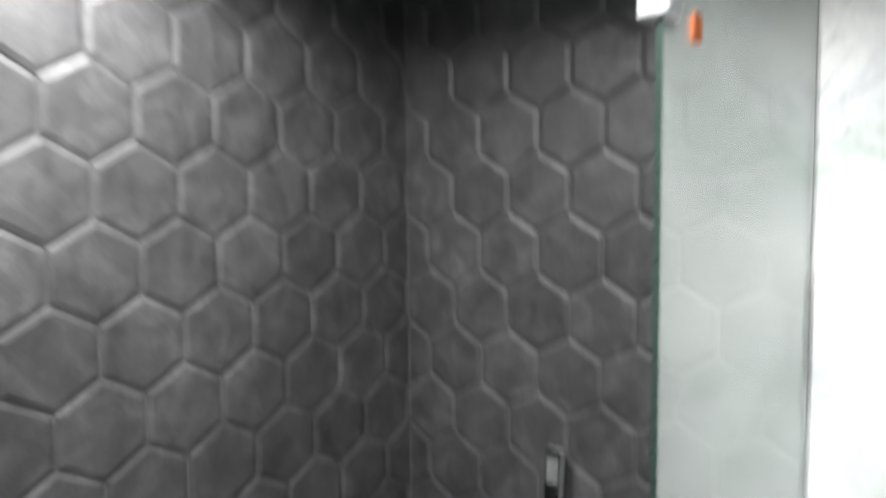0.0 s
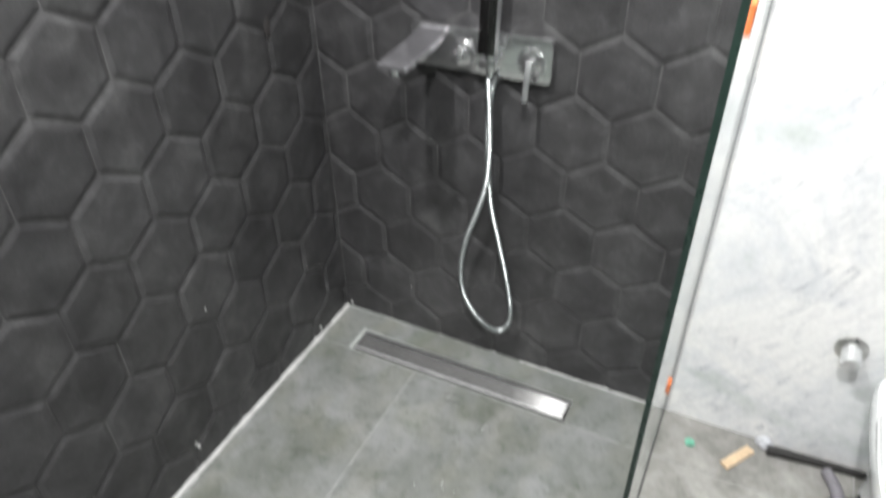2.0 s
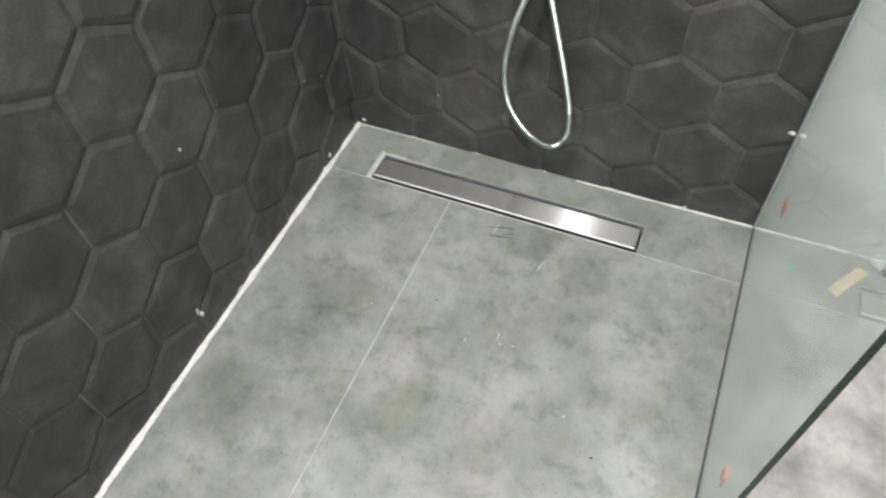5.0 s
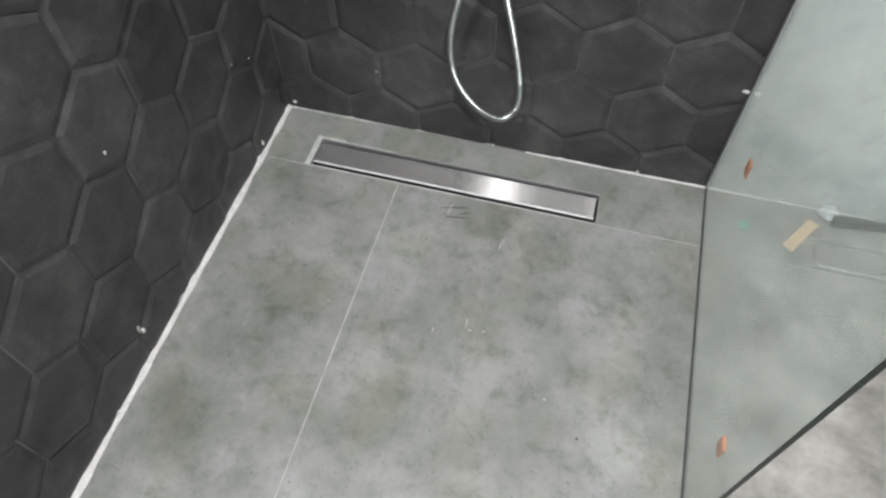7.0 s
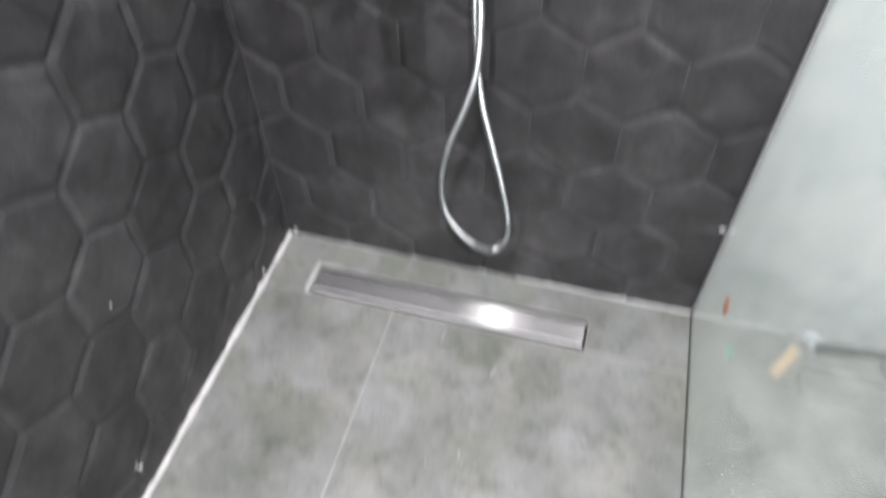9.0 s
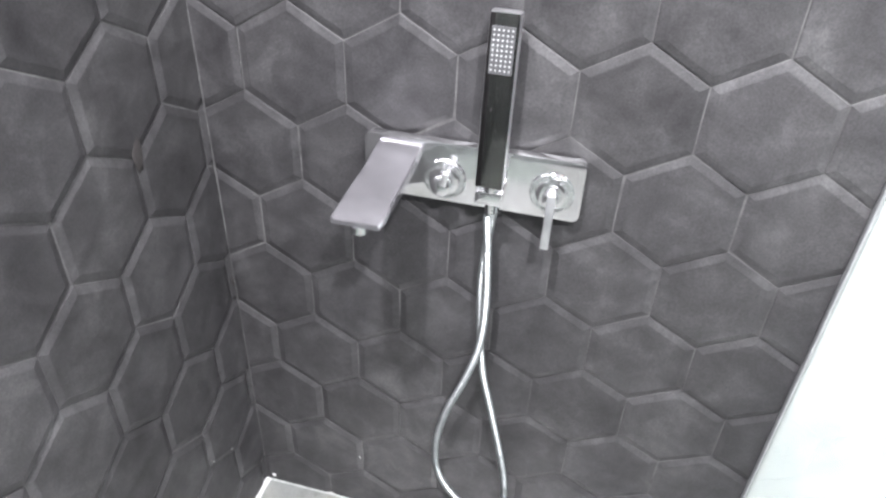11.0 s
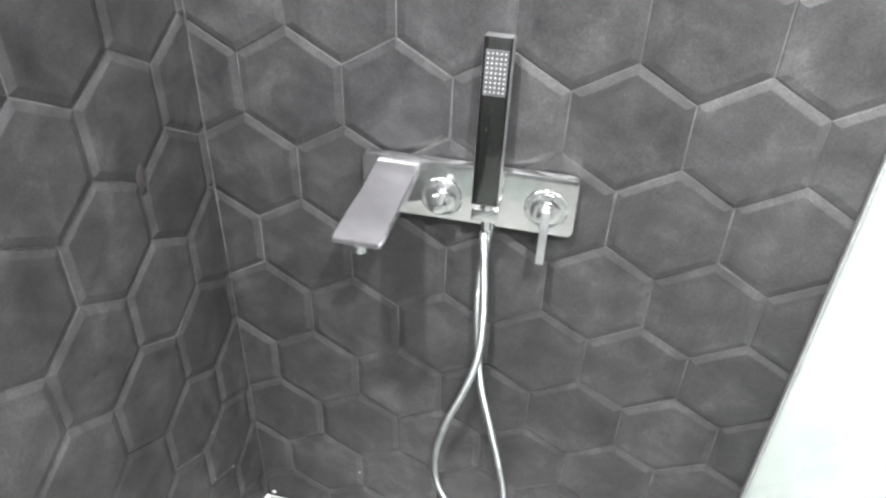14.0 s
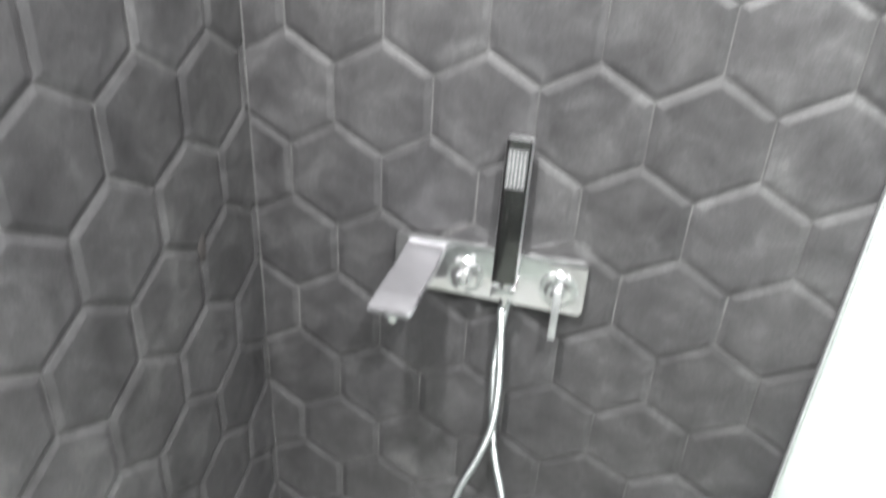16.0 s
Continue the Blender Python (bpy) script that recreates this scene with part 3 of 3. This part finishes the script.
tagged(part("bottle_cap", lathe(bmesh.new(), ((0.013, 0), (0.013, 0.004), (0.011, 0.005)), (1.146, -0.093, 0.0), (0, 0, 1), 20), GREEN_PLASTIC), "small flat green plastic cap on the floor", "cap")
tagged(part("waste_hose", tube(bmesh.new(), glide([(1.478, -0.050, 0.018), (1.500, -0.095, 0.020), (1.512, -0.150, 0.020), (1.525, -0.20, 0.020)], 0.004), lambda i: 0.0155 if i % 2 else 0.0135, 12), GREY_PLASTIC, None, "", True), "grey corrugated waste hose beside the toilet", "hose")
COIL = [(1.572, -0.060, 0.006), (1.550, -0.105, 0.010), (1.515, -0.118, 0.010), (1.488, -0.140, 0.008), (1.500, -0.168, 0.008), (1.535, -0.176, 0.010), (1.560, -0.200, 0.006), (1.585, -0.245, 0.006)]
tagged(part("black_cable", tube(bmesh.new(), glide(COIL, 0.006), lambda i: 0.006, 8), RUBBER, None, "", True), "short black cable end curled on the floor", "cable")
stub = thing("water_outlet", "capped chrome water outlet on the plaster wall", "water outlet")
part("escutcheon", lathe(bmesh.new(), ((0.036, 0.0), (0.036, 0.003), (0.030, 0.008), (0.022, 0.009)), (1.424, 0.0, 0.389), (0, -1, 0), 32), STEEL, stub, "dull steel wall rosette", True)
part("cap", lathe(bmesh.new(), ((0.022, 0.0), (0.022, 0.040), (0.019, 0.048), (0.010, 0.051)), (1.424, -0.008, 0.389), (0, -1, -0.1), 28), SATIN, stub, "rounded chrome cap", True)

# toilet against the plaster wall
toilet = thing("toilet", "white ceramic floor-standing toilet against the wall", "toilet")
TX = 1.664


def oval(bm, levels, steps=36):
    """Rounded body from (z, half width, back y, front y) levels."""
    rings = []
    for z, a, yb, yf in levels:
        ring = []
        for k in range(steps):
            th = 2 * math.pi * k / steps
            c, s = math.cos(th), math.sin(th)
            x = a * math.copysign(abs(c) ** 0.62, c)
            mid = yb - a if yb - a > yf + a else (yb + yf) / 2
            y = mid + (yb - mid) * abs(s) ** 0.35 if s > 0 else mid + (yf - mid) * abs(s) ** 0.95
            ring.append(bm.verts.new((TX + x, y, z)))
        rings.append(ring)
    for p, q in zip(rings, rings[1:]):
        for k in range(steps):
            bm.faces.new((p[k], p[(k + 1) % steps], q[(k + 1) % steps], q[k]))
    bm.faces.new(list(reversed(rings[0])))
    bm.faces.new(rings[-1])
    return bm


part("bowl", oval(bmesh.new(), ((0.0, 0.108, -0.02, -0.40), (0.03, 0.104, -0.02, -0.40), (0.10, 0.112, -0.02, -0.42), (0.17, 0.135, -0.015, -0.46), (0.23, 0.152, -0.01, -0.52), (0.30, 0.176, -0.005, -0.56), (0.350, 0.183, -0.004, -0.57), (0.362, 0.178, -0.004, -0.565))), CERAMIC, toilet, "white glazed bowl", True)
part("seat", oval(bmesh.new(), ((0.364, 0.182, -0.12, -0.57), (0.369, 0.186, -0.12, -0.575), (0.380, 0.186, -0.12, -0.575), (0.384, 0.182, -0.12, -0.57))), CERAMIC, toilet, smooth=True)
part("lid", oval(bmesh.new(), ((0.386, 0.180, -0.11, -0.568), (0.391, 0.185, -0.11, -0.573), (0.400, 0.183, -0.11, -0.57), (0.405, 0.172, -0.12, -0.555))), CERAMIC, toilet, smooth=True)

# ---- small residue on the tiles ----
DRIED = plain("dried_mortar_film", (0.40, 0.41, 0.40), 0.85, 90.0, 0.25)
FLECKS = ((0.486, -0.220, 0.0014, 0.015, -6), (0.621, -0.286, 0.0013, 0.018, -12), (0.531, -0.529, 0.0012, 0.006, 10), (0.595, -0.498, 0.0010, 0.012, 4), (0.605, -0.512, 0.004, 0.0012, 5), (0.633, -0.507, 0.004, 0.0013, 12), (0.30, -0.52, 0.003, 0.002, 20), (0.78, -0.62, 0.003, 0.002, 0))
for n, (x, y, z, r) in enumerate(((0.020, -0.003, 0.020, 0.006), (1.040, -0.004, 0.300, 0.007), (0.003, -0.163, 0.030, 0.007), (0.538, -0.004, 0.004, 0.004), (0.714, -0.004, 0.004, 0.004),
                                  (0.889, -0.004, 0.010, 0.004), (0.003, -0.715, 0.078, 0.007), (0.003, -0.53, 0.008, 0.005), (0.003, -0.86, 0.010, 0.006), (0.002, -0.578, 0.440, 0.004), (0.004, -0.10, 0.010, 0.005), (0.252, -0.004, 0.173, 0.002), (0.003, -0.120, 0.254, 0.002), (0.003, -0.185, 0.291, 0.002))):
    tagged(part("sealant_blob", lump(bmesh.new(), (x, y, z), r, n + 1, (1, 0.4, 0.8) if y > -0.02 else (0.4, 0.7, 1.1)), SEALANT, None, "", True), "small dried white sealant blob on the tiles", "sealant", "sealant blobs")

for n, (y, z, a, b) in enumerate(((-0.72, 0.090, 0.004, 0.012), (-0.60, 0.012, 0.012, 0.004))):
    tagged(part("mortar_smear", lump(bmesh.new(), (0.0012, y, z), 1.0, n + 60, (0.0012, a, b)), DRIED, None, "", True), "thin dried mortar smear on the dark tiles", "mortar", "mortar smears")

SMEAR = plain("dark_smear_shadow", (0.03, 0.027, 0.026), 0.8, 60.0, 0.3)
# The first is adhesive; the second, in the corner, paints the spout's shadow.
for n, (x, y, z, a, b) in enumerate(((0.001, -0.188, 1.004, 0.011, 0.026), (0.000, -0.006, 0.630, 0.002, 0.010))):
    tagged(part("smear_or_shadow", lump(bmesh.new(), (x, y, z), 1.0, n + 20, (0.0022, a, b)), SMEAR, None, "", True), "dark adhesive smear or painted spout shadow on the wall tiles", "adhesive", "adhesive smears")

SCUFFS = ((0.497, -0.212, 0.034, 0.0012, 14), (0.508, -0.238, 0.032, 0.0013, 10), (0.520, -0.224, 0.014, 0.0009, 22), (0.853, -0.681, 0.0028, 0.0020, 0))
for n, (x, y, a, b, turn) in enumerate(SCUFFS):
    scuff = tagged(part("dark_scuff", lump(bmesh.new(), (0, 0, 0), 1.0, n + 80, (a, b, 0.0005)), SMEAR, None, "", True), "thin dark scuff mark on the grey floor tile", "scuff mark", "scuff marks")
    scuff.matrix_world = pose(x, y, 0.0004, 0, 0, turn)

# Pale floor scratches and specks, built as flat lumps.
for n, (x, y, a, b, turn) in enumerate(FLECKS):
    fleck = tagged(part("pale_mark", lump(bmesh.new(), (0, 0, 0), 1.0, n + 40, (a, b, 0.0006)), DRIED, None, "", True), "thin pale scratch or speck mark on the shower floor", "mortar", "mortar flecks")
    fleck.matrix_world = pose(x, y, 0.0004, 0, 0, turn)

# ---- floor tiles ----


def slab(lo, hi, mat):
    ob = part("floor_tile", boxed((lo[0] + 0.0013, lo[1] + 0.0013, -0.0035), (hi[0] - 0.0013, hi[1] - 0.0013, 0.0), 0.0006, 1), mat, floor)
    return ob


JX = 0.348
FRONT = -0.175


def cut_slab(outline, mat):
    """A tile cut round the drain: a level outline with a little thickness."""
    bm = bmesh.new()
    face = bm.faces.new([bm.verts.new((x, y, 0.0)) for x, y in outline])
    if face.normal.z < 0:
        face.normal_flip()
    made = bmesh.ops.extrude_face_region(bm, geom=[face])
    bmesh.ops.translate(bm, vec=(0, 0, -0.0035), verts=[v for v in made["geom"] if isinstance(v, bmesh.types.BMVert)])
    bmesh.ops.recalc_face_normals(bm, faces=bm.faces)
    return part("floor_tile", bm, mat, floor)


G = 0.0013
cut_slab(((G, -G), (G, FRONT + G), (DX0 - G, FRONT + G), (DX0 - G, DY1 + G), (JX - 0.0035, DY1 + G), (JX - 0.0035, -G)), FLOOR)
cut_slab(((JX - 0.0027, -G), (JX - 0.0027, DY1 + G), (DX1 + G, DY1 + G), (DX1 + G, FRONT + G), (W - G, FRONT + G), (W - G, -G)), FLOOR)
for x0, x1, y0, y1 in ((0.0, JX, -1.375, FRONT), (JX, W, -1.375, FRONT), (0.0, JX, -2.575, -1.375), (JX, 1.548, -2.575, -1.375)):
    slab((x0, y0), (x1, y1), FLOOR)
for x0, x1, y0, y1 in ((W, 1.548, FRONT, 0.0), (1.548, 2.148, FRONT, 0.0), (2.148, X1, FRONT, 0.0), (W, 1.548, -1.375, FRONT), (1.548, X1, -1.375, FRONT), (1.548, X1, -2.575, -1.375)):
    slab((x0, y0), (x1, y1), DUSTY)

# ---- hexagon tiles ----
HW = 0.178                 # pitch across the flats
S = HW / math.sqrt(3)      # side
RISE = 0.0041


def hexagon(r, h):
    return [(r * math.sin(math.pi / 3 * k), r * math.cos(math.pi / 3 * k), h) for k in range(6)]


def hex_bmesh():
    bm = bmesh.new()
    rings = [[bm.verts.new(p) for p in hexagon(r, h)] for r, h in ((S - 0.0012, -0.0055), (S - 0.0014, 0.0), (S - 0.0030, 0.18 * RISE), (S - 0.0150, 0.93 * RISE), (S - 0.0172, RISE))]
    for a, b in zip(rings, rings[1:]):
        for k in range(6):
            bm.faces.new((a[k], b[k], b[(k + 1) % 6], a[(k + 1) % 6]))
    bm.faces.new(list(reversed(rings[-1])))
    bmesh.ops.recalc_face_normals(bm, faces=bm.faces)
    for f in bm.faces:
        z = f.calc_center_median().z
        if z > RISE - 0.0003 and f.normal.z < 0:
            f.normal_flip()
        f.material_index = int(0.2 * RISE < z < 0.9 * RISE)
    return bm


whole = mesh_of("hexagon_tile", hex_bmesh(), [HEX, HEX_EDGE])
dice = random.Random(7)


def hex_wall(parent, m, u0, v0, length, height):
    """Hexagons in the plane m (u along the wall, v up), one centred at u0, v0, cut at the wall's ends."""
    for row in range(-14, 14):
        v = v0 + row * 1.5 * S
        if v < -S or v > height + S:
            continue
        for col in range(-10, 11):
            u = u0 + (col + 0.5 * (row % 2)) * HW
            if u < -HW / 2 + 0.004 or u > length + HW / 2 - 0.004:
                continue
            tilt = pose(u, v, dice.uniform(-0.0006, 0.0006), dice.uniform(-0.9, 0.9), dice.uniform(-0.9, 0.9), 0)
            if u - HW / 2 > 0 and u + HW / 2 < length and v - S > 0 and v + S < height:
                ob = new("hexagon_tile", whole)
                ob.parent, ob.matrix_basis = parent, m @ tilt
                continue
            bm = hex_bmesh()
            bmesh.ops.transform(bm, matrix=tilt, verts=bm.verts)
            for co, no in (((0.0012, 0, 0), (-1, 0, 0)), ((length - 0.0012, 0, 0), (1, 0, 0)), ((0, 0.0012, 0), (0, -1, 0)), ((0, height, 0), (0, 1, 0))):
                bmesh.ops.bisect_plane(bm, geom=bm.verts[:] + bm.edges[:] + bm.faces[:], plane_co=co, plane_no=no, clear_outer=True)
            if not bm.faces:
                bm.free()
                continue
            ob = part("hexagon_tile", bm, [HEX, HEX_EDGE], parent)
            ob.matrix_basis = m


hex_wall(wall_back, Matrix(((1, 0, 0, 0), (0, 0, -1, 0.003), (0, 1, 0, 0), (0, 0, 0, 1))), 0.7028, 1.0953, W - 0.006, CEILING)
hex_wall(wall_left, Matrix(((0, 0, 1, -0.003), (-1, 0, 0, 0), (0, 1, 0, 0), (0, 0, 0, 1))), 0.0143 + 0.5 * HW, 0.9473, -TILE_END, CEILING)
